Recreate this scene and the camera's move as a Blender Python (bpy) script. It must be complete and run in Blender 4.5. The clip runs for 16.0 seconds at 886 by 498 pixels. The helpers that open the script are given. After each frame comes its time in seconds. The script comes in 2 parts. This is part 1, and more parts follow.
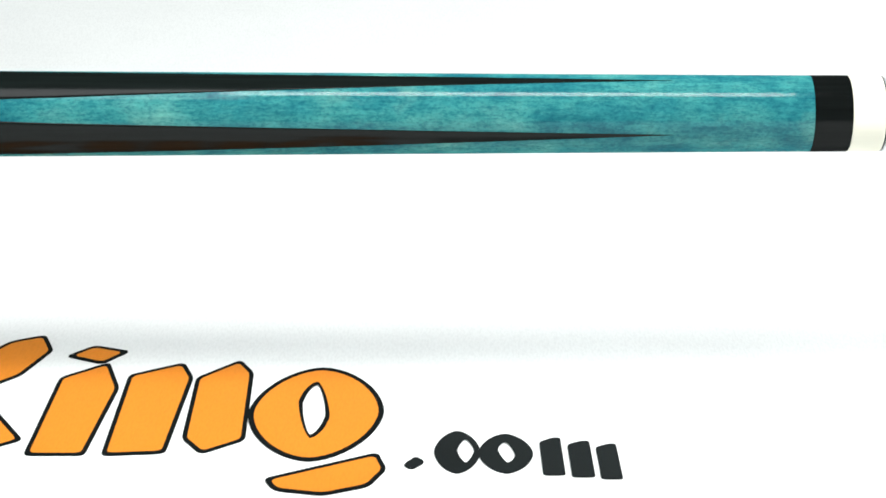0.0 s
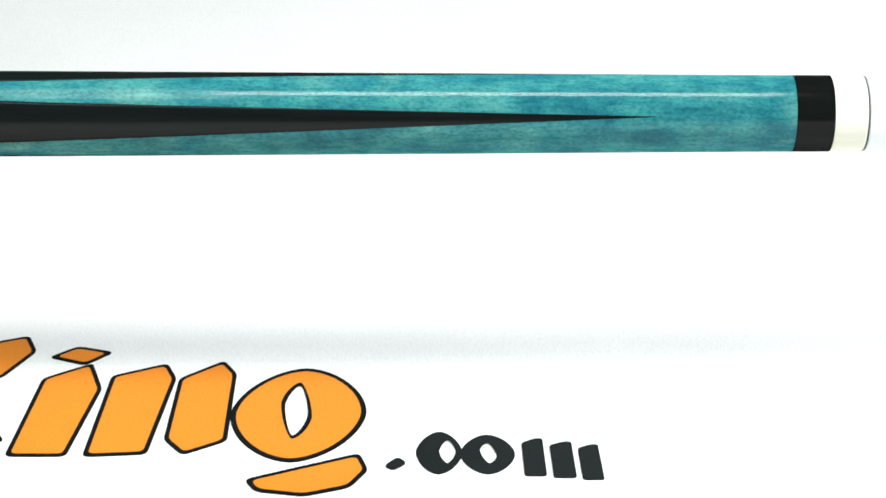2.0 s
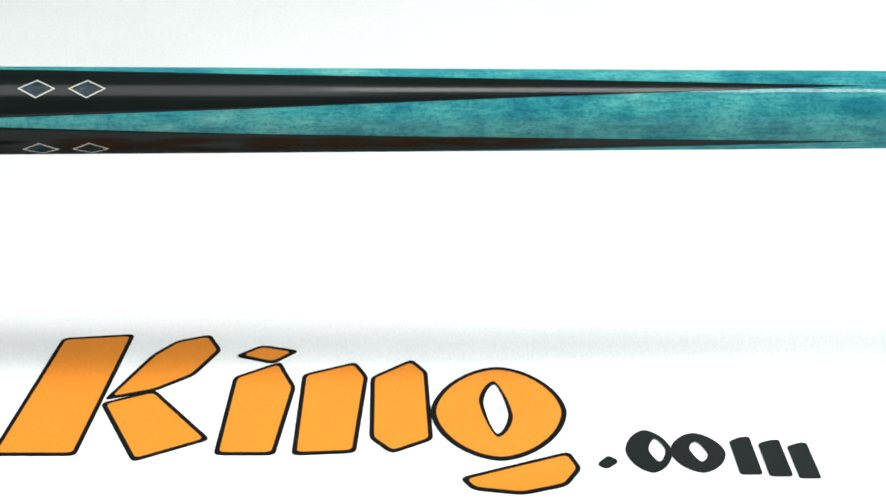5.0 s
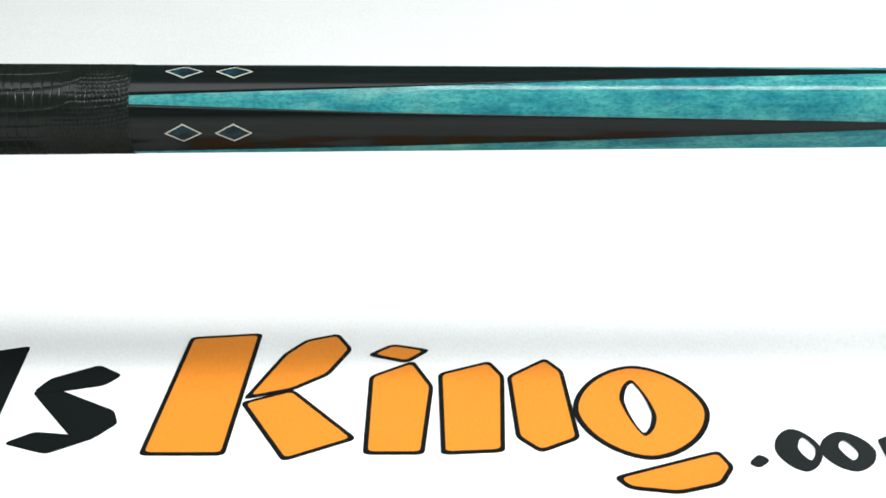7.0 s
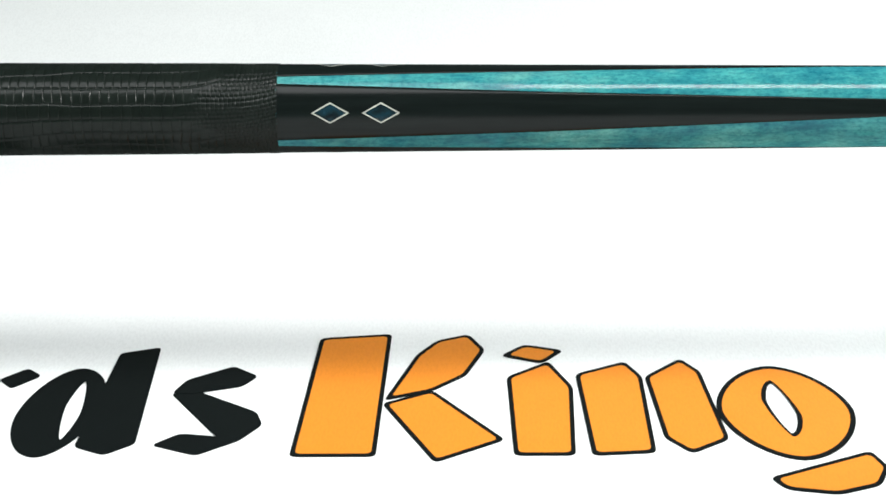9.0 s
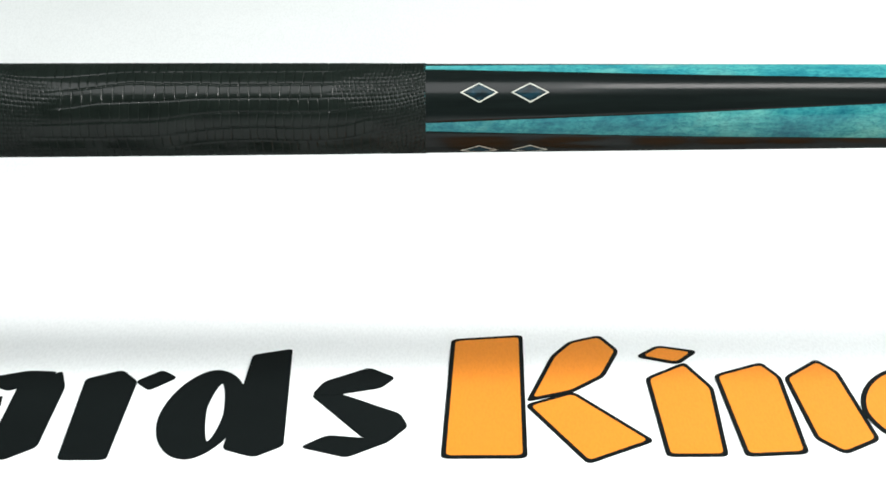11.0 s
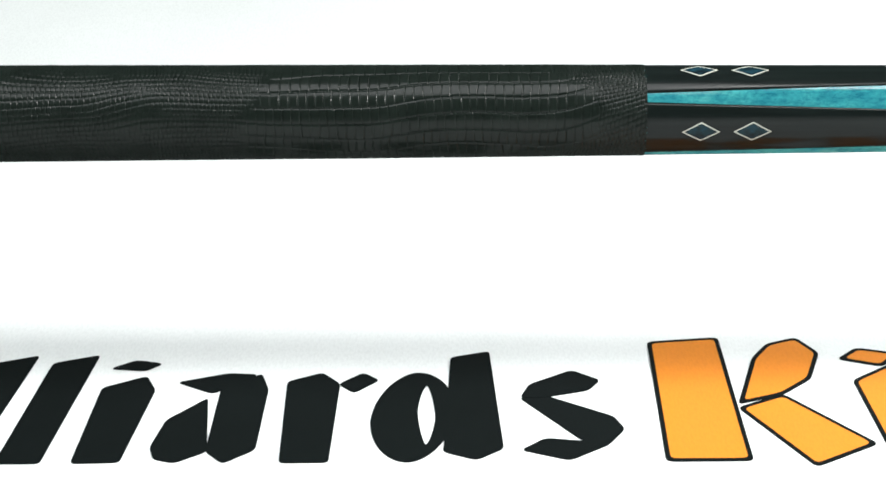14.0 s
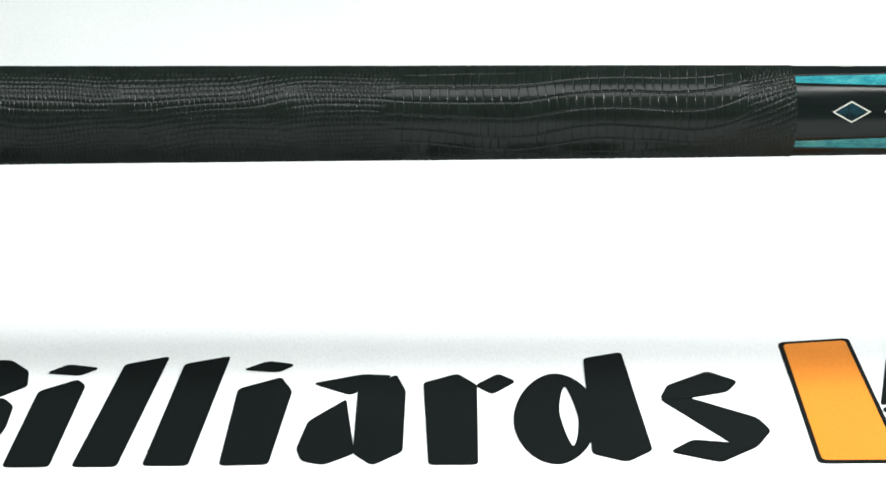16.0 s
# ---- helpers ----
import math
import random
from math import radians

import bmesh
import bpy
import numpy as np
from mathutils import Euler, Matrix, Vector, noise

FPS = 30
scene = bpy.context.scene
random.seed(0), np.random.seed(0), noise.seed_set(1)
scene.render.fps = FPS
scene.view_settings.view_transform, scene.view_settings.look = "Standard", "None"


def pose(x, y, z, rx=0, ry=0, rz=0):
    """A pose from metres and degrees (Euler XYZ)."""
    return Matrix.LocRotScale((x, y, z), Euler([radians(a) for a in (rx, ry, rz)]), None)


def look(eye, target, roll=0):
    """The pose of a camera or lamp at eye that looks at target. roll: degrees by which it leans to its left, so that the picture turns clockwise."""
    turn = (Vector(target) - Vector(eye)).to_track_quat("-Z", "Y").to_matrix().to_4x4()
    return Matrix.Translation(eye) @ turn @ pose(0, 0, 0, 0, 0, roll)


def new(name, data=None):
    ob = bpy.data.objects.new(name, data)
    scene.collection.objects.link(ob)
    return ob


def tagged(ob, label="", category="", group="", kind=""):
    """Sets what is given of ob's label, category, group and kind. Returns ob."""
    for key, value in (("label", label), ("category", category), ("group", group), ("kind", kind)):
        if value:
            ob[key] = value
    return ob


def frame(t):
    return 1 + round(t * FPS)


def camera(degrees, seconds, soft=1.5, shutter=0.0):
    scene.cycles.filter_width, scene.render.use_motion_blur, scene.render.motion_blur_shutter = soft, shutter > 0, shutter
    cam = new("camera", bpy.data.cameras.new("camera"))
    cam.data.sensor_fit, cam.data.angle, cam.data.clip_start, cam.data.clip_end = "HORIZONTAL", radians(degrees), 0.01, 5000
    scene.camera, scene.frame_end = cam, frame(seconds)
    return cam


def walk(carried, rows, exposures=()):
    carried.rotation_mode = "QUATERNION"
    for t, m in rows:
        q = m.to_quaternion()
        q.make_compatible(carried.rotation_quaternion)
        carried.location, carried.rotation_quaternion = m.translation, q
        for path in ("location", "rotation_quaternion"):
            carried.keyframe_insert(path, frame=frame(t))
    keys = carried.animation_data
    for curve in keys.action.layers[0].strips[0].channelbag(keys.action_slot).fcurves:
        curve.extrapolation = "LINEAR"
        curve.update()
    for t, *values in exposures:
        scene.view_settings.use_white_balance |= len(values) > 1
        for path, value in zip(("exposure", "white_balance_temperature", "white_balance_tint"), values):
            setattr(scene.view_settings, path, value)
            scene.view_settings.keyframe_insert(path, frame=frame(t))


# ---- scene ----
cam = camera(25.0, 16.0, soft=1.65)
PATH = [
    (0, pose(-0.0998, -0.5476, 0.2271, 71.46, 0.12, 0.38)),
    (0.5, pose(-0.0949, -0.5475, 0.2271, 71.48, 0.11, 0.32)),
    (1, pose(-0.0926, -0.5475, 0.2269, 71.50, 0.10, 0.29)),
    (1.5, pose(-0.0927, -0.5474, 0.2267, 71.52, 0.10, 0.29)),
    (2, pose(-0.0955, -0.5474, 0.2264, 71.54, 0.10, 0.31)),
    (2.5, pose(-0.1019, -0.5473, 0.2260, 71.56, 0.11, 0.34)),
    (3, pose(-0.1117, -0.5472, 0.2257, 71.58, 0.12, 0.37)),
    (3.5, pose(-0.1216, -0.5471, 0.2254, 71.59, 0.14, 0.40)),
    (4, pose(-0.1315, -0.5470, 0.2252, 71.60, 0.15, 0.42)),
    (6.5, pose(-0.1824, -0.5461, 0.2247, 71.58, 0.21, 0.38)),
    (7, pose(-0.1929, -0.5458, 0.2246, 71.57, 0.21, 0.34)),
    (7.5, pose(-0.2035, -0.5454, 0.2246, 71.56, 0.22, 0.30)),
    (8, pose(-0.2140, -0.5451, 0.2246, 71.56, 0.23, 0.25)),
    (8.5, pose(-0.2247, -0.5446, 0.2245, 71.56, 0.24, 0.21)),
    (9, pose(-0.2353, -0.5442, 0.2244, 71.56, 0.25, 0.17)),
    (11.5, pose(-0.2872, -0.5412, 0.2230, 71.64, 0.31, 0.06)),
    (12, pose(-0.2971, -0.5405, 0.2226, 71.67, 0.32, 0.07)),
    (12.5, pose(-0.3068, -0.5398, 0.2221, 71.71, 0.34, 0.09)),
    (13, pose(-0.3166, -0.5391, 0.2216, 71.74, 0.36, 0.12)),
    (13.5, pose(-0.3263, -0.5383, 0.2212, 71.77, 0.37, 0.15)),
    (14, pose(-0.3360, -0.5376, 0.2207, 71.80, 0.39, 0.18)),
    (14.5, pose(-0.3458, -0.5369, 0.2204, 71.81, 0.40, 0.21)),
    (15, pose(-0.3557, -0.5363, 0.2203, 71.81, 0.40, 0.23)),
    (15.5, pose(-0.3658, -0.5357, 0.2204, 71.79, 0.40, 0.22)),
    (16, pose(-0.3761, -0.5351, 0.2209, 71.74, 0.38, 0.18)),
]
walk(cam, PATH, [(0, 0.20), (4, 0.20), (8, 0.25), (12, 0.43), (16, 0.59)])

# ---- light: a bright lamp and a dimmer wide panel over the cue, a strong lamp further along, two added fills ----
world = bpy.data.worlds.new("world")
scene.world = world
world.use_nodes = True
world.node_tree.nodes["Background"].inputs[0].default_value = (0.9, 0.95, 1.0, 1)
world.node_tree.nodes["Background"].inputs[1].default_value = 0.05


def area_lamp(name, place, target, sx, sy, watts, colour=(1, 1, 1)):
    data = bpy.data.lights.new(name, "AREA")
    data.shape, data.size, data.size_y = "RECTANGLE", sx, sy
    data.energy, data.color = watts, colour
    ob = new(name, data)
    ob.matrix_basis = look(place, target)
    return ob


AXIS_Z = 0.0842
area_lamp("lamp_bright", (-0.07, -0.128, 0.474), (-0.07, -0.1279, 0), 0.27, 0.086, 1.22, (1.0, 0.99, 0.97))
area_lamp("lamp_panel", (-0.46, -0.165, 0.474), (-0.46, -0.1649, 0), 0.52, 0.24, 1.75, (0.97, 0.99, 1.0))
area_lamp("lamp_right", (0.55, -0.36, 0.66), (-0.2, 0.1, 0), 0.20, 0.20, 7.0, (1.0, 1.0, 0.99))
# two unseen fills, added to whiten the banner's left side and its back
area_lamp("fill_left", (-1.5, -0.45, 0.80), (-0.5, 0.3, 0), 0.8, 0.8, 4.9, (0.83, 1.0, 0.92))
area_lamp("fill_back", (0.95, 0.90, 0.80), (-0.05, 0.25, 0), 0.6, 0.6, 20.5, (0.97, 1.0, 0.99))


# ---- materials ----
def shader(name):
    m = bpy.data.materials.new(name)
    m.use_nodes = True
    return m, m.node_tree.nodes, m.node_tree.links, m.node_tree.nodes["Principled BSDF"]


def noise_node(n, l, scale, detail=4.0, stretch=(1, 1, 1), rough=0.55, turn=0.0):
    co = n.new("ShaderNodeTexCoord")
    mp = n.new("ShaderNodeMapping")
    mp.inputs["Scale"].default_value = stretch
    mp.inputs["Rotation"].default_value = (0, 0, turn)
    tx = n.new("ShaderNodeTexNoise")
    tx.inputs["Scale"].default_value, tx.inputs["Detail"].default_value = scale, detail
    tx.inputs["Roughness"].default_value = rough
    l.new(co.outputs["Object"], mp.inputs["Vector"])
    l.new(mp.outputs["Vector"], tx.inputs["Vector"])
    return tx.outputs["Fac"]


def ramp_node(n, l, fac, stops):
    r = n.new("ShaderNodeValToRGB")
    while len(r.color_ramp.elements) < len(stops):
        r.color_ramp.elements.new(0.5)
    for e, (p, c) in zip(r.color_ramp.elements, stops):
        e.position, e.color = p, (*c, 1)
    l.new(fac, r.inputs["Fac"])
    return r.outputs["Color"]


def mix_node(n, l, fac, a, b, blend="MIX"):
    m = n.new("ShaderNodeMix")
    m.data_type, m.blend_type = "RGBA", blend
    for sock, v in ((m.inputs[0], fac), (m.inputs[6], a), (m.inputs[7], b)):
        if isinstance(v, (int, float)):
            sock.default_value = v
        elif isinstance(v, tuple):
            sock.default_value = (*v, 1)
        else:
            l.new(v, sock)
    return m.outputs[2]


def bump_node(n, l, fac, strength, distance, bsdf):
    b = n.new("ShaderNodeBump")
    b.inputs["Strength"].default_value, b.inputs["Distance"].default_value = strength, distance
    l.new(fac, b.inputs["Height"])
    l.new(b.outputs["Normal"], bsdf.inputs["Normal"])


def polish(n, l, b, amount, rough):
    """A thin clear film over the surface: an even mirror of small strength."""
    b.inputs["Specular IOR Level"].default_value = 0.0
    g = n.new("ShaderNodeBsdfGlossy")
    g.inputs["Color"].default_value = (amount, amount, amount, 1)
    g.inputs["Roughness"].default_value = rough
    add = n.new("ShaderNodeAddShader")
    l.new(b.outputs[0], add.inputs[0])
    l.new(g.outputs[0], add.inputs[1])
    l.new(add.outputs[0], n["Material Output"].inputs["Surface"])


def stained_maple():
    m, n, l, b = shader("teal_stained_maple")
    cloud = noise_node(n, l, 95, 7, (0.5, 1, 1), 0.62, 0.1)
    figure = noise_node(n, l, 300, 4, (0.8, 0.35, 0.35), 0.65, 0.5)
    grain = noise_node(n, l, 900, 3, (0.12, 1, 1), 0.6, 0.05)
    fleck = noise_node(n, l, 1500, 3, (0.5, 0.9, 0.9), 0.7, 0.45)
    pale = noise_node(n, l, 60, 4, (0.6, 1, 1), 0.6, 0.3)
    base = ramp_node(n, l, cloud, [(0.33, (0.012, 0.123, 0.155)), (0.45, (0.024, 0.180, 0.200)),
                                   (0.56, (0.043, 0.237, 0.236)), (0.70, (0.092, 0.310, 0.287))])
    sap = ramp_node(n, l, pale, [(0.56, (0, 0, 0)), (0.74, (0.5, 0.5, 0.5))])
    base = mix_node(n, l, sap, base, (0.16, 0.34, 0.28))
    bands = ramp_node(n, l, figure, [(0.36, (0.72, 0.80, 0.85)), (0.5, (1, 1, 1)), (0.66, (1.18, 1.14, 1.12))])
    c = mix_node(n, l, 0.45, base, bands, "MULTIPLY")
    lines = ramp_node(n, l, grain, [(0.36, (0.62, 0.74, 0.80)), (0.52, (1, 1, 1)), (0.70, (1.10, 1.10, 1.08))])
    c = mix_node(n, l, 0.8, c, lines, "MULTIPLY")
    spots = ramp_node(n, l, fleck, [(0.38, (0.52, 0.68, 0.78)), (0.50, (1, 1, 1)), (0.66, (1.18, 1.18, 1.15))])
    c = mix_node(n, l, 0.8, c, spots, "MULTIPLY")
    l.new(c, b.inputs["Base Color"])
    b.inputs["Roughness"].default_value = 0.5
    polish(n, l, b, 0.0165, 0.07)
    return m


def lacquer(name, colour, rough=0.17, gloss=0.0145, streak=0.3):
    m, n, l, b = shader(name)
    grain = noise_node(n, l, 600, 3, (0.05, 1, 1))
    dark = tuple(v * (1 - streak) for v in colour)
    l.new(ramp_node(n, l, grain, [(0.35, dark), (0.65, colour)]), b.inputs["Base Color"])
    polish(n, l, b, gloss, rough)
    return m


def plain(name, colour, rough, wear=0.1, scale=300, bump=0.0):
    m, n, l, b = shader(name)
    f = noise_node(n, l, scale, 4)
    dark = tuple(v * (1 - wear) for v in colour)
    l.new(ramp_node(n, l, f, [(0.35, dark), (0.65, colour)]), b.inputs["Base Color"])
    b.inputs["Roughness"].default_value = rough
    if bump:
        bump_node(n, l, f, 0.4, bump, b)
    return m


def shell_inlay():
    m, n, l, b = shader("blue_shell")
    f = noise_node(n, l, 420, 3, (0.7, 1, 1), 0.6)
    l.new(ramp_node(n, l, f, [(0.35, (0.006, 0.011, 0.014)), (0.50, (0.008, 0.021, 0.026)),
                              (0.64, (0.008, 0.030, 0.044)), (0.80, (0.025, 0.065, 0.09))]), b.inputs["Base Color"])
    polish(n, l, b, 0.010, 0.08)
    return m


def leather():
    m, n, l, b = shader("black_lizard_leather")
    f = noise_node(n, l, 160, 4)
    l.new(ramp_node(n, l, f, [(0.3, (0.0060, 0.0088, 0.0073)), (0.7, (0.0090, 0.0126, 0.0106))]), b.inputs["Base Color"])
    b.inputs["Roughness"].default_value = 0.6
    polish(n, l, b, 0.0122, 0.17)
    return m


def cloth(name, colour, rough=0.75, wear=0.04, sheen=0.1):
    m, n, l, b = shader(name)
    weave = noise_node(n, l, 1500, 2, (1, 0.25, 1))
    blot = noise_node(n, l, 12, 4)
    dark = tuple(v * (1 - wear) for v in colour)
    c = ramp_node(n, l, blot, [(0.35, dark), (0.65, colour)])
    thread = ramp_node(n, l, weave, [(0.3, (0.93, 0.93, 0.93)), (0.6, (1, 1, 1))])
    l.new(mix_node(n, l, 1.0, c, thread, "MULTIPLY"), b.inputs["Base Color"])
    b.inputs["Roughness"].default_value = rough
    b.inputs["Specular IOR Level"].default_value = sheen
    bump_node(n, l, weave, 0.06, 0.0001, b)
    return m


MAPLE = stained_maple()
EBONY = lacquer("black_lacquered_ebony", (0.0066, 0.0098, 0.0092))
PHENOLIC = lacquer("black_phenolic", (0.006, 0.0076, 0.0074), 0.08, 0.0105)
IVORY = lacquer("ivory_resin", (0.80, 0.79, 0.68), 0.2, 0.02, 0.04)
WHITE_TUBE = lacquer("white_sleeve", (0.80, 0.83, 0.84), 0.3, 0.02, 0.03)
BORDER = lacquer("ivory_border", (0.48, 0.49, 0.43), 0.1, 0.0092, 0.06)
SHELL = shell_inlay()
LEATHER = leather()
SEAM = plain("dark_seam", (0.04, 0.045, 0.045), 0.5)
BANNER = cloth("white_banner_cloth", (0.83, 0.85, 0.85))
INK = cloth("black_print", (0.0048, 0.0070, 0.0070), 0.8, 0.2, 0.03)
# a paler tone of the black print, for the small row
INK_PALER = cloth("charcoal_print", (0.0105, 0.0140, 0.0145), 0.7, 0.3, 0.06)
ORANGE = cloth("orange_print", (0.70, 0.226, 0.021), 0.6, 0.05)
WALL = plain("grey_wall_paint", (0.10, 0.10, 0.10), 0.8, 0.1, 6)
WOOD = plain("table_wood", (0.22, 0.15, 0.09), 0.5, 0.3, 30)
STEEL = plain("grey_steel", (0.35, 0.36, 0.37), 0.4, 0.1, 80)


# ---- mesh helpers ----
def part(name, bm, material, parent=None, label=""):
    me = bpy.data.meshes.new(name)
    bm.to_mesh(me)
    bm.free()
    me.materials.append(material)
    ob = new(name, me)
    if parent is not None:
        ob.parent = parent
    return tagged(ob, label)


def box(bm, x0, x1, y0, y1, z0, z1, bevel=0.0):
    r = bmesh.ops.create_cube(bm, size=1.0)
    bmesh.ops.scale(bm, verts=r["verts"], vec=(x1 - x0, y1 - y0, z1 - z0))
    bmesh.ops.translate(bm, verts=r["verts"], vec=((x0 + x1) / 2, (y0 + y1) / 2, (z0 + z1) / 2))
    if bevel:
        es = list({e for v in r["verts"] for e in v.link_edges})
        bmesh.ops.bevel(bm, geom=es, offset=bevel, segments=2, affect="EDGES")
    return bm


def lathe(profile, segments=128, smooth=True):
    """A turned solid along x from (x, radius) pairs, closed at both ends."""
    bm = bmesh.new()
    rings = []
    for x, r in profile:
        rings.append([bm.verts.new((x, -r * math.cos(2 * math.pi * k / segments), r * math.sin(2 * math.pi * k / segments)))
                      for k in range(segments)])
    for a, b in zip(rings, rings[1:]):
        for k in range(segments):
            f = bm.faces.new((a[k], a[(k + 1) % segments], b[(k + 1) % segments], b[k]))
            f.smooth = smooth
    bm.faces.new(rings[0])
    bm.faces.new(rings[-1][::-1])
    for ring in (rings[0], rings[1], rings[-2], rings[-1]):
        for k in range(segments):
            bm.edges.get((ring[k], ring[(k + 1) % segments])).smooth = False
    bmesh.ops.recalc_face_normals(bm, faces=bm.faces)
    return bm


# ---- the room that closes the place ----
def slab_object(name, x0, x1, y0, y1, z0, z1, material):
    ob = part(name, box(bmesh.new(), x0, x1, y0, y1, z0, z1), material)
    return tagged(ob, kind="structure")


slab_object("floor", -2.6, 2.2, -2.4, 2.4, -0.86, -0.76, WALL)
slab_object("ceiling", -2.6, 2.2, -2.4, 2.4, 1.8, 1.9, WALL)
slab_object("wall_north", -2.6, 2.2, 2.3, 2.4, -0.76, 1.8, WALL)
slab_object("wall_south", -2.6, 2.2, -2.4, -2.3, -0.76, 1.8, WALL)
slab_object("wall_west", -2.6, -2.5, -2.3, 2.3, -0.76, 1.8, WALL)
slab_object("wall_east", 2.1, 2.2, -2.3, 2.3, -0.76, 1.8, WALL)

table = tagged(new("table"), "plain wooden table covered by a white banner", "table")
part("tabletop", box(bmesh.new(), -1.35, 0.75, -0.85, 0.95, -0.032, -0.002, 0.004), WOOD, table)
for lx in (-1.28, 0.68):
    for ly in (-0.78, 0.88):
        part("leg", box(bmesh.new(), lx - 0.03, lx + 0.03, ly - 0.03, ly + 0.03, -0.76, -0.032, 0.003), WOOD, table)


# ---- the banner and its print ----
def banner_sheet():
    bm = bmesh.new()
    nx, ny = 84, 64
    tops, lows = [], []
    for j in range(ny + 1):
        for i in range(nx + 1):
            x, y = -1.3 + 2.0 * i / nx, -0.8 + 1.7 * j / ny
            z = 0.00012 * noise.noise((x * 6, y * 5, 0.3)) - 0.0001 + 0.58 * max(0.0, y - 0.16) ** 2
            tops.append(bm.verts.new((x, y, z)))
            lows.append(bm.verts.new((x, y, z - 0.0015)))
    w = nx + 1
    for j in range(ny):
        for i in range(nx):
            a = j * w + i
            bm.faces.new((tops[a], tops[a + 1], tops[a + w + 1], tops[a + w])).smooth = True
            bm.faces.new((lows[a + w], lows[a + w + 1], lows[a + 1], lows[a]))
    for j in range(ny):
        for a, b in ((j * w, (j + 1) * w), ((j + 1) * w + nx, j * w + nx)):
            bm.faces.new((tops[a], tops[b], lows[b], lows[a]))
    for i in range(nx):
        for a, b in ((i + 1, i), (ny * w + i, ny * w + i + 1)):
            bm.faces.new((tops[a], tops[b], lows[b], lows[a]))
    return bm


banner = tagged(part("banner", banner_sheet(), BANNER),
                "white cloth banner with black and orange printed shapes, sweeping up behind", "banner")


def rounded(corners, radius, steps=5):
    """The outline of a polygon with its corners rounded."""
    out = []
    n = len(corners)
    for k in range(n):
        p, a, b = Vector(corners[k]), Vector(corners[k - 1]), Vector(corners[(k + 1) % n])
        ra = min(radius, (a - p).length * 0.45)
        rb = min(radius, (b - p).length * 0.45)
        s, e = p + (a - p).normalized() * ra, p + (b - p).normalized() * rb
        for i in range(steps + 1):
            t = i / steps
            out.append(s * (1 - t) ** 2 + p * 2 * t * (1 - t) + e * t * t)
    return out


def bar_outline(x, y, w, h, lean, cut, grow=0.0):
    """A slanted bar from its lower left corner; cut lowers the upper left corner."""
    g = grow
    return rounded([(x - g, y - g), (x + w + g, y - g), (x + w + lean + g, y + h - 0.12 * h * (cut > 5)),
                    (x + 0.62 * w + lean, y + h + g), (x + lean - g, y + h - cut + g * 0.5)], 1.2 + g)


def oval_outline(x, y, w, h, shear, grow=0.0, power=1.45, count=44):
    """A soft lozenge about its centre."""
    out = []
    for k in range(count):
        a = 2 * math.pi * k / count
        c, s = math.cos(a), math.sin(a)
        u = math.copysign(abs(c) ** (2 / power), c) * (w / 2 + grow)
        v = math.copysign(abs(s) ** (2 / power), s) * (h / 2 + grow)
        out.append(Vector((x + u, y + v + shear * u)))
    return out


def print_mesh(outline, z, hole=None):
    """A thin printed patch, in millimetres on the plan, with a raised rim; hole: an inner outline of as many points."""
    bm = bmesh.new()
    mm = 0.001
    top = [bm.verts.new((p.x * mm, p.y * mm, z)) for p in outline]
    low = [bm.verts.new((p.x * mm, p.y * mm, z - 0.0002)) for p in outline]
    n = len(top)
    if hole:
        inner = [bm.verts.new((p.x * mm, p.y * mm, z)) for p in hole]
        for k in range(n):
            bm.faces.new((top[k], top[(k + 1) % n], inner[(k + 1) % n], inner[k]))
    else:
        bm.faces.new(top)
    for k in range(n):
        bm.faces.new((low[k], low[(k + 1) % n], top[(k + 1) % n], top[k]))
    bmesh.ops.triangulate(bm, faces=[f for f in bm.faces if len(f.verts) > 4])
    return bm


EDGE = 1.35
layers = iter(range(100))


def black_bar(*a, ink=INK):
    part("printed_bar", print_mesh(bar_outline(*a), 0.00012 + 0.00003 * (next(layers) % 4)), ink, banner, "black printed bar")


def black_oval(x, y, w, h, shear=0.0, hole=None, power=1.6, ink=INK):
    inner = oval_outline(*hole) if hole else None
    part("printed_lozenge", print_mesh(oval_outline(x, y, w, h, shear, 0, power), 0.00012 + 0.00003 * (next(layers) % 4), inner), ink, banner, "black printed lozenge")


def orange_oval(x, y, w, h, shear=0.0, hole=None, power=1.6):
    inner = oval_outline(*hole) if hole else None
    level = 0.00012 + 0.00003 * (next(layers) % 4)
    m = part("printed_lozenge", print_mesh(oval_outline(x, y, w, h, shear, 0, power), level, inner), INK, banner, "orange printed lozenge with a black edge")
    if hole:
        hx, hy, hw, hh, hs = hole
        inner = oval_outline(hx, hy, hw + 2 * EDGE, hh + 3.6 * EDGE, hs)
    part("lozenge_fill", print_mesh(oval_outline(x, y, w - 2.4 * EDGE, h - 3.6 * EDGE, shear, 0, power), level + 0.000015, inner), ORANGE, m, "orange fill")


def inset(corners, d):
    """The corners of a convex block moved inwards, more along y than along x."""
    out = []
    n = len(corners)
    cx, cy = sum(c[0] for c in corners) / n, sum(c[1] for c in corners) / n
    lines = []
    for k in range(n):
        (ax, ay), (bx, by) = corners[k], corners[(k + 1) % n]
        nx, ny = by - ay, ax - bx
        if nx * (cx - ax) + ny * (cy - ay) < 0:
            nx, ny = -nx, -ny
        h = math.hypot(nx, ny)
        nx, ny = nx / h, ny / h
        lines.append((nx, ny, nx * ax + ny * ay + d * math.hypot(nx, 1.45 * ny)))
    for k in range(n):
        (a, b, e), (c, f, g) = lines[k - 1], lines[k]
        det = a * f - b * c
        out.append(((e * f - b * g) / det, (a * g - e * c) / det))
    return out


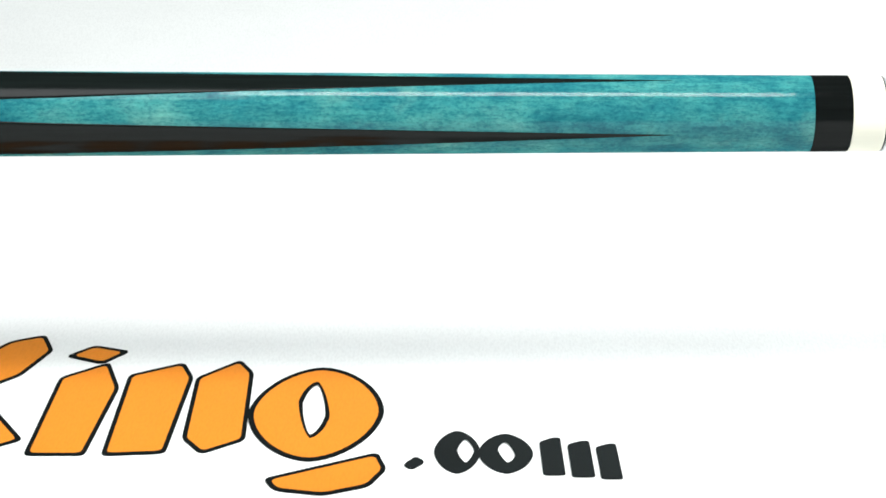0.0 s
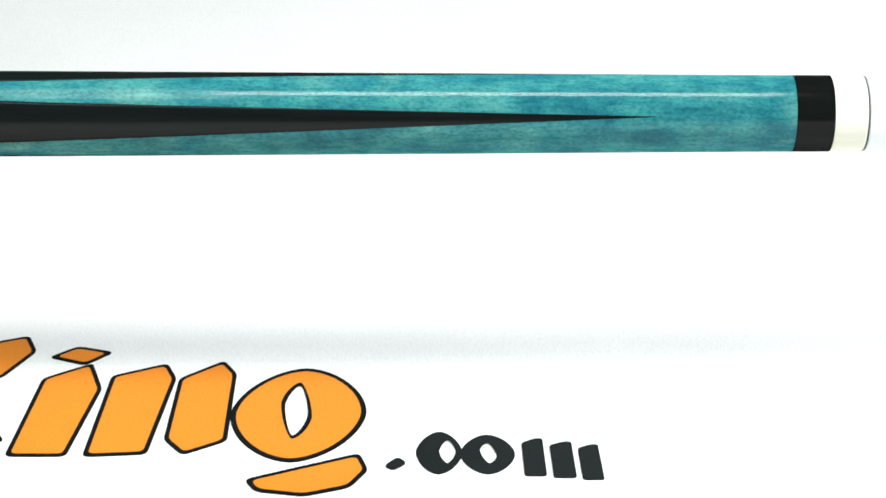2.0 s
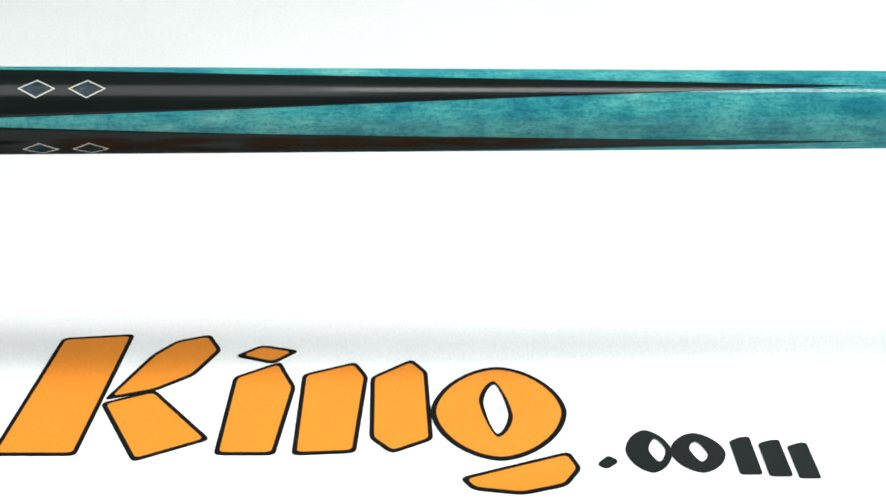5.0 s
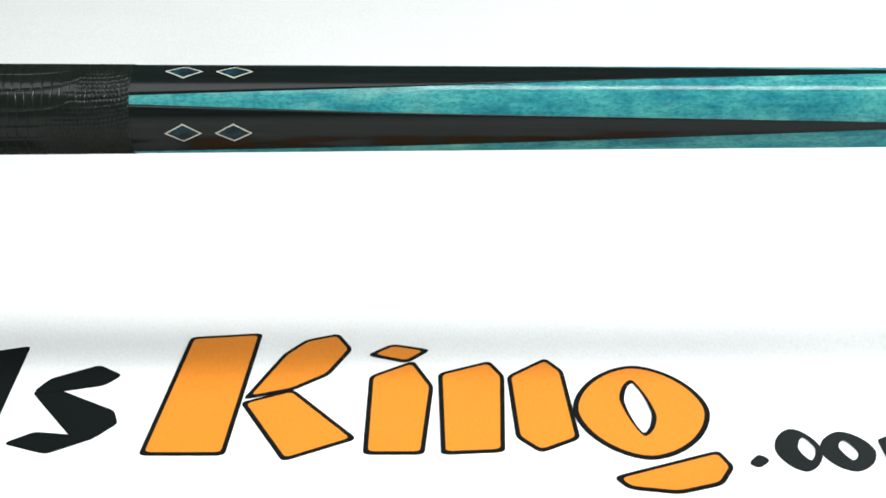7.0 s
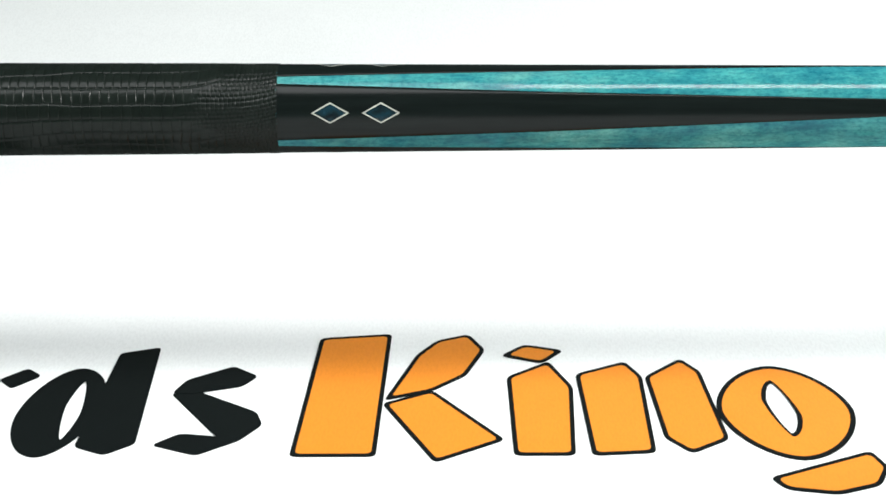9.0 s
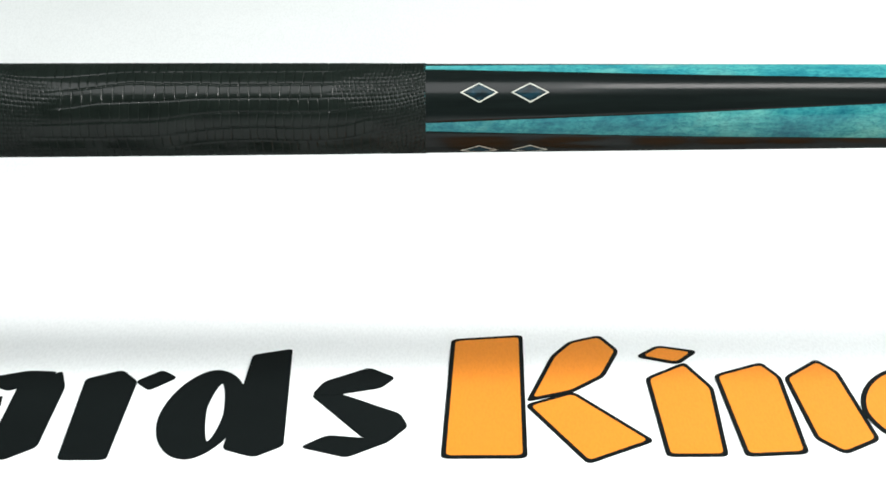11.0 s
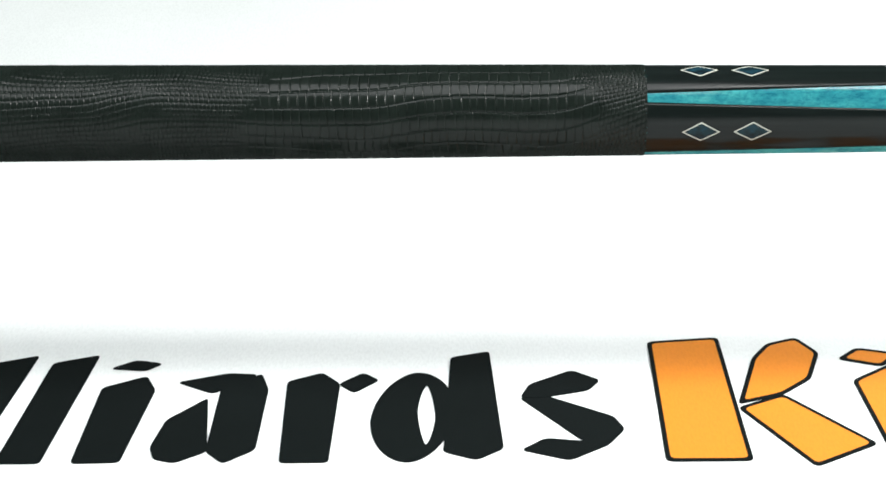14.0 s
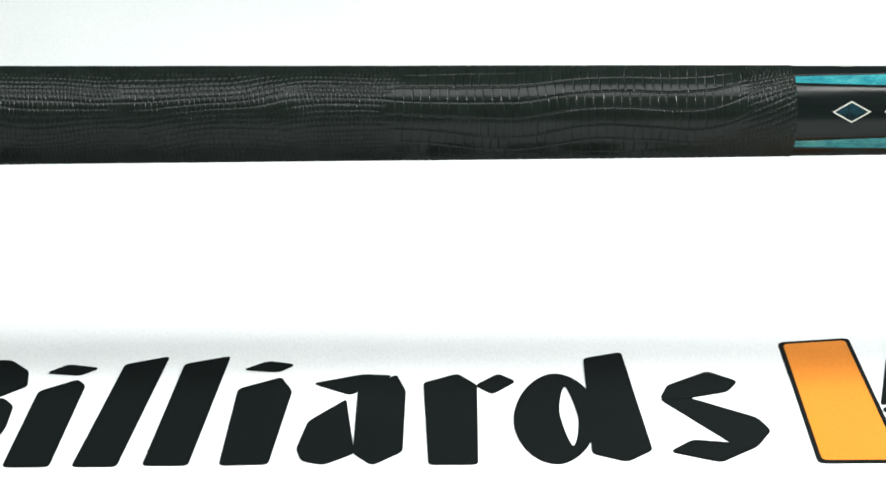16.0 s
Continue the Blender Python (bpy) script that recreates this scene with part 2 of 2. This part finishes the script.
def black_block(*corners, ink=INK):
    part("printed_block", print_mesh(rounded(corners, 2.0), 0.00012 + 0.00003 * (next(layers) % 4)), ink, banner, "black printed block")


def orange_block(*corners):
    level = 0.00012 + 0.00003 * (next(layers) % 4)
    m = part("printed_block", print_mesh(rounded(corners, 2.6), level), INK, banner, "orange printed block with a black edge")
    part("block_fill", print_mesh(rounded(inset(corners, EDGE), 2.0), level + 0.000015), ORANGE, m, "orange fill")


# black row
black_block((-560, 27), (-510, 29), (-503, 20), (-501, 8), (-509, -2), (-560, -2))
black_block((-560, 0), (-506, -1), (-502, -7), (-501, -22), (-503, -48), (-560, -48))
black_block((-496.5, -49), (-484, -49), (-484, 8), (-487, 13), (-497, 4))
black_block((-497.5, 18), (-492, 25), (-482, 22), (-487, 16))
black_block((-478, -49), (-466, -49), (-462.3, 31.5), (-475, 25))
black_block((-459.3, -48.5), (-447, -48.5), (-443.8, 31.5), (-457, 25))
black_block((-438.8, -48.5), (-425.7, -48), (-423, 3), (-427, 14), (-439, 5))
black_block((-439, 20), (-432, 27), (-423.5, 24), (-428, 18))
black_block((-419, -38), (-417, -19), (-407, -3), (-403, -41), (-411, -48.5), (-417, -46))
black_block((-417.5, 9), (-403, 16), (-394, 15), (-406, 0))
black_block((-404, 3), (-393, 15.5), (-390, 3), (-390, -40), (-398, -49), (-403.5, -41))
black_block((-385, 9), (-375, 16), (-369.3, 7), (-369.7, -48.7), (-383, -48.7))
black_block((-370, 7), (-363, 16), (-357.8, 10), (-365, 0))
black_oval(-347.5, -16.5, 24, 64, 0.35, (-343.8, -16, 5, 42, -0.9), 1.85)
black_block((-337, 28), (-325.2, 33), (-322.5, -40), (-330, -47.5), (-339, -42))
black_block((-317, -4), (-314, 6), (-301, 17), (-293, 9), (-297, 1), (-311, -4.5))
black_block((-317.3, -4), (-310, -2), (-291, -18), (-288.6, -27), (-294, -38), (-301, -35))
black_block((-318, -41), (-311, -33), (-301, -35), (-293, -37), (-305, -48))
# orange row
orange_block((-276.3, 40.5), (-254, 44), (-256, -49), (-279.5, -49))
orange_block((-255, -10), (-246, 26), (-240, 38), (-230, 43.5), (-225, 30), (-231, 9), (-241, -3))
orange_block((-255.5, -12), (-241, -2), (-220.5, -38), (-240, -53))
orange_block((-219, 8), (-206, 20.5), (-199.7, 0), (-201.7, -48.5), (-218.5, -48.5))
orange_block((-220.5, 25), (-213, 34.5), (-200.8, 29.5), (-208, 18.5))
orange_block((-198.5, 10), (-183, 20), (-178.7, 8), (-179.7, -47), (-197.2, -48.7))
orange_block((-178, 8), (-166, 22.5), (-161, 12), (-158.7, -38), (-170, -47.5), (-176.5, -37))
orange_oval(-140.2, -18, 39, 68, 0, (-141, -16, 7, 36, -1.2), 1.75)
orange_block((-151.5, -63), (-141, -57), (-121.5, -46), (-118.6, -57), (-123, -68), (-135, -73.5), (-148, -70.5))
# small charcoal row
black_block((-114.6, -54.5), (-111, -48.5), (-108.2, -52.5), (-112, -57.5), ink=INK_PALER)
black_oval(-99.7, -45.5, 12.7, 28, 0, (-97.4, -45, 4.5, 15, 0), 1.7, INK_PALER)
black_oval(-86.4, -46.5, 15, 26, 0, (-86.2, -46, 4.5, 13, -0.8), 1.7, INK_PALER)
black_bar(-76.7, -60.6, 6.0, 24.5, -0.3, 3, ink=INK_PALER)
black_bar(-69.0, -61.8, 6.2, 23.5, -0.3, 2.5, ink=INK_PALER)
black_bar(-61.3, -63.0, 5.8, 23, -0.3, 2.5, ink=INK_PALER)


# ---- the cue ----
def fore_radius(x):
    return 0.01073 - 0.00587 * x


def wrap_radius(x):
    return 0.01120 - 0.00462 * x


cue = tagged(new("pool_cue"), "pool cue with teal stained forearm, black points and leather wrap", "pool cue")
WRAP_EDGE, WRAP_END, TIP = -0.2832, -0.59, -0.0397

part("forearm", lathe([(-0.2835 + 0.2830 * i / 40, fore_radius(-0.2835 + 0.2830 * i / 40)) for i in range(41)], 160), MAPLE, cue,
     "teal stained lacquered maple")
part("joint_ring", lathe([(-0.0005, 0.0106), (-0.0004, 0.01078), (0.0100, 0.01074), (0.0101, 0.0106)]), PHENOLIC, cue, "glossy black ring")
part("joint_collar", lathe([(0.0101, 0.0105), (0.0102, 0.01074), (0.0188, 0.01072), (0.0193, 0.0105)]), IVORY, cue, "ivory white collar")
part("seam", lathe([(0.0193, 0.0103), (0.0194, 0.01055), (0.0197, 0.01055), (0.0198, 0.0103)]), SEAM, cue, "thin dark seam")
part("joint_sleeve", lathe([(0.0198, 0.0103), (0.0201, 0.0107), (0.16, 0.0100), (0.162, 0.0094)]), WHITE_TUBE, cue, "white sleeve on the joint")
part("butt_sleeve", lathe([(-0.74, 0.0140), (-0.735, 0.0150), (-0.59, 0.0139)]), EBONY, cue, "black butt sleeve")


def row_angle(x):
    """The points lean a little round the shaft towards their tips."""
    return radians(44.0) * max(0.0, x + 0.21)


def on_fore(x, a, lift):
    r = fore_radius(x) + lift
    return (x, -r * math.cos(a), r * math.sin(a))


def point_inlay(turn):
    bm = bmesh.new()
    n, m = 90, 16
    rows = []
    for i in range(n + 1):
        x = WRAP_EDGE + (TIP - WRAP_EDGE) * i / n
        half = radians(38.9) * (1 - i / n) + 0.008
        mid = turn + row_angle(x)
        rows.append([bm.verts.new(on_fore(x, mid + half * (2 * j / m - 1), 0.00003)) for j in range(m + 1)])
        for j, side in ((0, -1), (m, 1)):
            rows[-1].append(bm.verts.new(on_fore(x, mid + half * side, -0.0002)))
    for a, b in zip(rows, rows[1:]):
        for j in range(m):
            bm.faces.new((a[j], b[j], b[j + 1], a[j + 1])).smooth = True
        bm.faces.new((a[m + 1], b[m + 1], b[0], a[0]))
        bm.faces.new((a[m], b[m], b[m + 2], a[m + 2]))
    bmesh.ops.recalc_face_normals(bm, faces=bm.faces)
    return bm


def diamond_patch(x0, turn, half_x, half_a, lift, inner=0.0):
    """A lozenge bent round the shaft; inner: the share of it that is cut out."""
    bm = bmesh.new()
    n = 8
    corners = [(half_x, 0), (0, half_a), (-half_x, 0), (0, -half_a)]

    def loop(k):
        out = []
        for c in range(4):
            (ax, aa), (bx, ba) = corners[c], corners[(c + 1) % 4]
            for i in range(n):
                t = i / n
                out.append(bm.verts.new(on_fore(x0 + k * (ax + (bx - ax) * t), turn + k * (aa + (ba - aa) * t), lift)))
        return out
    loops = [loop(k) for k in (1.0, 0.9, 0.8, 0.6, 0.4, 0.2, 0.02) if k >= inner - 1e-6]
    if inner:
        loops = [loop(1.0), loop(inner)]
    for a, b in zip(loops, loops[1:]):
        for k in range(len(a)):
            bm.faces.new((a[k], a[(k + 1) % len(a)], b[(k + 1) % len(b)], b[k])).smooth = True
    if not inner:
        bm.faces.new(loops[-1])
    bmesh.ops.recalc_face_normals(bm, faces=bm.faces)
    return bm


for q in range(4):
    turn = radians(90 * q)
    point = part("point_inlay", point_inlay(turn), EBONY, cue, "long black inlaid point")
    for x0 in (-0.2685, -0.2545):
        d = part("diamond_inlay", diamond_patch(x0, turn, 0.00525, radians(13.7), 0.00006, 0.865), BORDER, cue, "ivory bordered diamond")
        part("diamond_centre", diamond_patch(x0, turn, 0.00456, radians(11.9), 0.000055), SHELL, d, "dark blue shell")


# ---- leather wrap: scales in wavy rows, large on the belly patches, small between ----
def lattice(shape, seed):
    return np.random.RandomState(seed).rand(*shape)


def smooth_noise(u, v, cu, cv, seed, period_v):
    """Value noise with cells of cu by cv that repeats round the shaft."""
    nv = max(2, int(round(period_v / cv)))
    tab = lattice((64, nv), seed) * 2 - 1
    a, b = u / cu, v / period_v * nv
    i, j = np.floor(a).astype(int), np.floor(b).astype(int)
    fa, fb = a - i, b - j
    fa, fb = fa * fa * (3 - 2 * fa), fb * fb * (3 - 2 * fb)
    t = lambda p, q: tab[p % 64, q % nv]
    return ((t(i, j) * (1 - fa) + t(i + 1, j) * fa) * (1 - fb) + (t(i, j + 1) * (1 - fa) + t(i + 1, j + 1) * fa) * fb)


def scale_relief(u, v, around, rows, pitch, seed, gap_u, gap_depth, gap_v, wave, dome):
    """Relief of one size of scale: 1 on the scales, 0 in the lines between rows, and shallow cross creases."""
    wv = v + wave * smooth_noise(u, v, 26, 16, seed, around) + 0.3 * smooth_noise(u, v, 9, 8, seed + 1, around)
    wv = wv - 0.21 * (np.sqrt((20 - u) ** 2 + 60) + 20 - u)
    rv = wv / around * rows
    row = np.floor(rv).astype(int)
    fv = rv - row
    shift = lattice((512,), seed + 2)[row % rows]
    stretch = 0.85 + 0.3 * lattice((512,), seed + 3)[row % rows]
    ru = (u + 0.45 * smooth_noise(u, v, 5, 6, seed + 4, around)) / (pitch * stretch) + shift * 7
    col = np.floor(ru)
    fu = ru - col
    dv = np.minimum(fv, 1 - fv) * around / rows
    du = np.minimum(fu, 1 - fu) * pitch * stretch
    ease = lambda d, w: 1 - np.exp(-(d / w) ** 2)
    tone = lattice((997,), seed + 5)[(row * 131 + col.astype(int) * 17) % 997]
    tilt = (lattice((997,), seed + 6)[(row * 57 + col.astype(int) * 29) % 997] - 0.5) * (fu - 0.5)
    deep = 0.75 + 0.5 * lattice((997,), seed + 7)[(row * 71 + np.round(ru).astype(int) * 37) % 997]
    swell = 1 - dome * ((2 * fu - 1) ** 2 + (2 * fv - 1) ** 2)
    return ease(dv, gap_v) * (0.85 + 0.15 * tone) * swell + 0.22 * tilt - deep * gap_depth * np.maximum(0, 1 - du / gap_u)


def leather_wrap():
    nu, nv = 2600, 384
    length = 0.235
    u = np.linspace(0, length * 1000, nu)
    v = np.arange(nv) / nv
    U, V = np.meshgrid(u, v, indexing="ij")
    around = 80.0
    VV = V * around
    edge = 10 * smooth_noise(U, VV, 18, 10, 11, around)
    s = U + edge
    gate = lambda a, b, w: 1 / (1 + np.exp(-(s - a) / w)) / (1 + np.exp((s - b) / w))
    big = gate(19, 106, 1.5) + gate(214, 400, 2)
    mid = gate(143, 178, 2.5)
    small = np.clip(1 - big - mid, 0, 1)
    relief = (big * scale_relief(U, VV, around, 18, 2.55, 21, 0.25, 0.75, 0.24, 2.4, 0.05) * 0.24
              + mid * scale_relief(U, VV, around, 40, 1.45, 41, 0.23, 0.78, 0.20, 4.5, 0.2) * 0.21
              + small * scale_relief(U, VV, around, 54, 1.2, 61, 0.22, 0.80, 0.19, 4.5, 0.3) * 0.20)
    relief += 0.012 * smooth_noise(U, VV, 3, 3, 81, around) + 0.004 * smooth_noise(U, VV, 0.5, 0.6, 83, around)
    x = WRAP_EDGE - U / 1000
    lip = 0.00006 * np.exp(-U / 0.6)
    r = wrap_radius(x) + relief / 1000 + lip - 0.0001
    a = 2 * np.pi * V
    co = np.stack([x, -r * np.cos(a), r * np.sin(a)], -1).reshape(-1, 3)
    # the plain far stretch and the turned-in lip
    far = [(-0.2832 - length - 0.0008, 0), (WRAP_END, 0)]
    extra = []
    for fx, _ in far:
        fr = wrap_radius(fx)
        extra.append(np.stack([np.full(nv, fx), -fr * np.cos(2 * np.pi * v), fr * np.sin(2 * np.pi * v)], -1))
    lip_ring = np.stack([np.full(nv, WRAP_EDGE + 0.0001), -0.0121 * np.cos(2 * np.pi * v), 0.0121 * np.sin(2 * np.pi * v)], -1)
    co = np.concatenate([lip_ring, co] + extra)
    rings = nu + 3
    i, j = np.meshgrid(np.arange(rings - 1), np.arange(nv), indexing="ij")
    k = (j + 1) % nv
    quads = np.stack([i * nv + j, i * nv + k, (i + 1) * nv + k, (i + 1) * nv + j], -1).reshape(-1, 4)
    me = bpy.data.meshes.new("leather_wrap")
    me.vertices.add(len(co))
    me.vertices.foreach_set("co", co.astype(np.float32).ravel())
    me.loops.add(quads.size)
    me.loops.foreach_set("vertex_index", quads.astype(np.int32).ravel())
    me.polygons.add(len(quads))
    me.polygons.foreach_set("loop_start", np.arange(0, quads.size, 4, dtype=np.int32))
    me.polygons.foreach_set("use_smooth", np.ones(len(quads), dtype=bool))
    me.update(calc_edges=True)
    me.validate()
    me.materials.append(LEATHER)
    ob = new("leather_wrap", me)
    ob.parent = cue
    return tagged(ob, "black embossed lizard leather")


leather_wrap()


# ---- rests that carry the cue outside the view ----
def cue_rest(x, radius):
    rest = tagged(new("cue_rest"), "grey steel rest carrying the cue", "stand", "cue rests")
    part("base", box(bmesh.new(), x - 0.03, x + 0.03, -0.05, 0.05, 0.0002, 0.008, 0.001), STEEL, rest)
    part("post", box(bmesh.new(), x - 0.008, x + 0.008, -0.012, 0.012, 0.008, AXIS_Z - radius - 0.004, 0.001), STEEL, rest)
    part("cradle", box(bmesh.new(), x - 0.012, x + 0.012, -0.02, 0.02, AXIS_Z - radius - 0.004, AXIS_Z - radius, 0.0008), STEEL, rest)


cue_rest(0.13, 0.0102)
cue_rest(-0.68, 0.0146)


def motions():
    turn = [(0, -25.8), (0.5, -18.4), (1, -11.4), (1.5, -4.5), (2, 2.3), (2.5, 9.1), (3, 15.8), (3.5, 22.6), (4, 29.4),
            (6.5, 65.1), (7, 71.3), (7.5, 78.0), (8, 84.9), (8.5, 91.8), (9, 98.2), (11.5, 131.4), (12, 138.0), (12.5, 144.7),
            (13, 151.4), (13.5, 158.2), (14, 164.8), (14.5, 172.2), (15, 178.9), (15.5, 185.7), (16, 192.6)]
    sway = ((0, -0.40), (1.5, -0.30), (3.5, 0.05), (7, 0.22), (9, 0.48), (11.5, 0.45), (12.5, 0.30), (14.5, -0.20), (16, -0.32))
    lift = np.interp([t for t, a in turn], [t for t, z in sway], [z for t, z in sway])
    walk(cue, [(t, pose(0, 0, AXIS_Z + 0.001 * float(z), -a, 0, 0)) for (t, a), z in zip(turn, lift)])


motions()
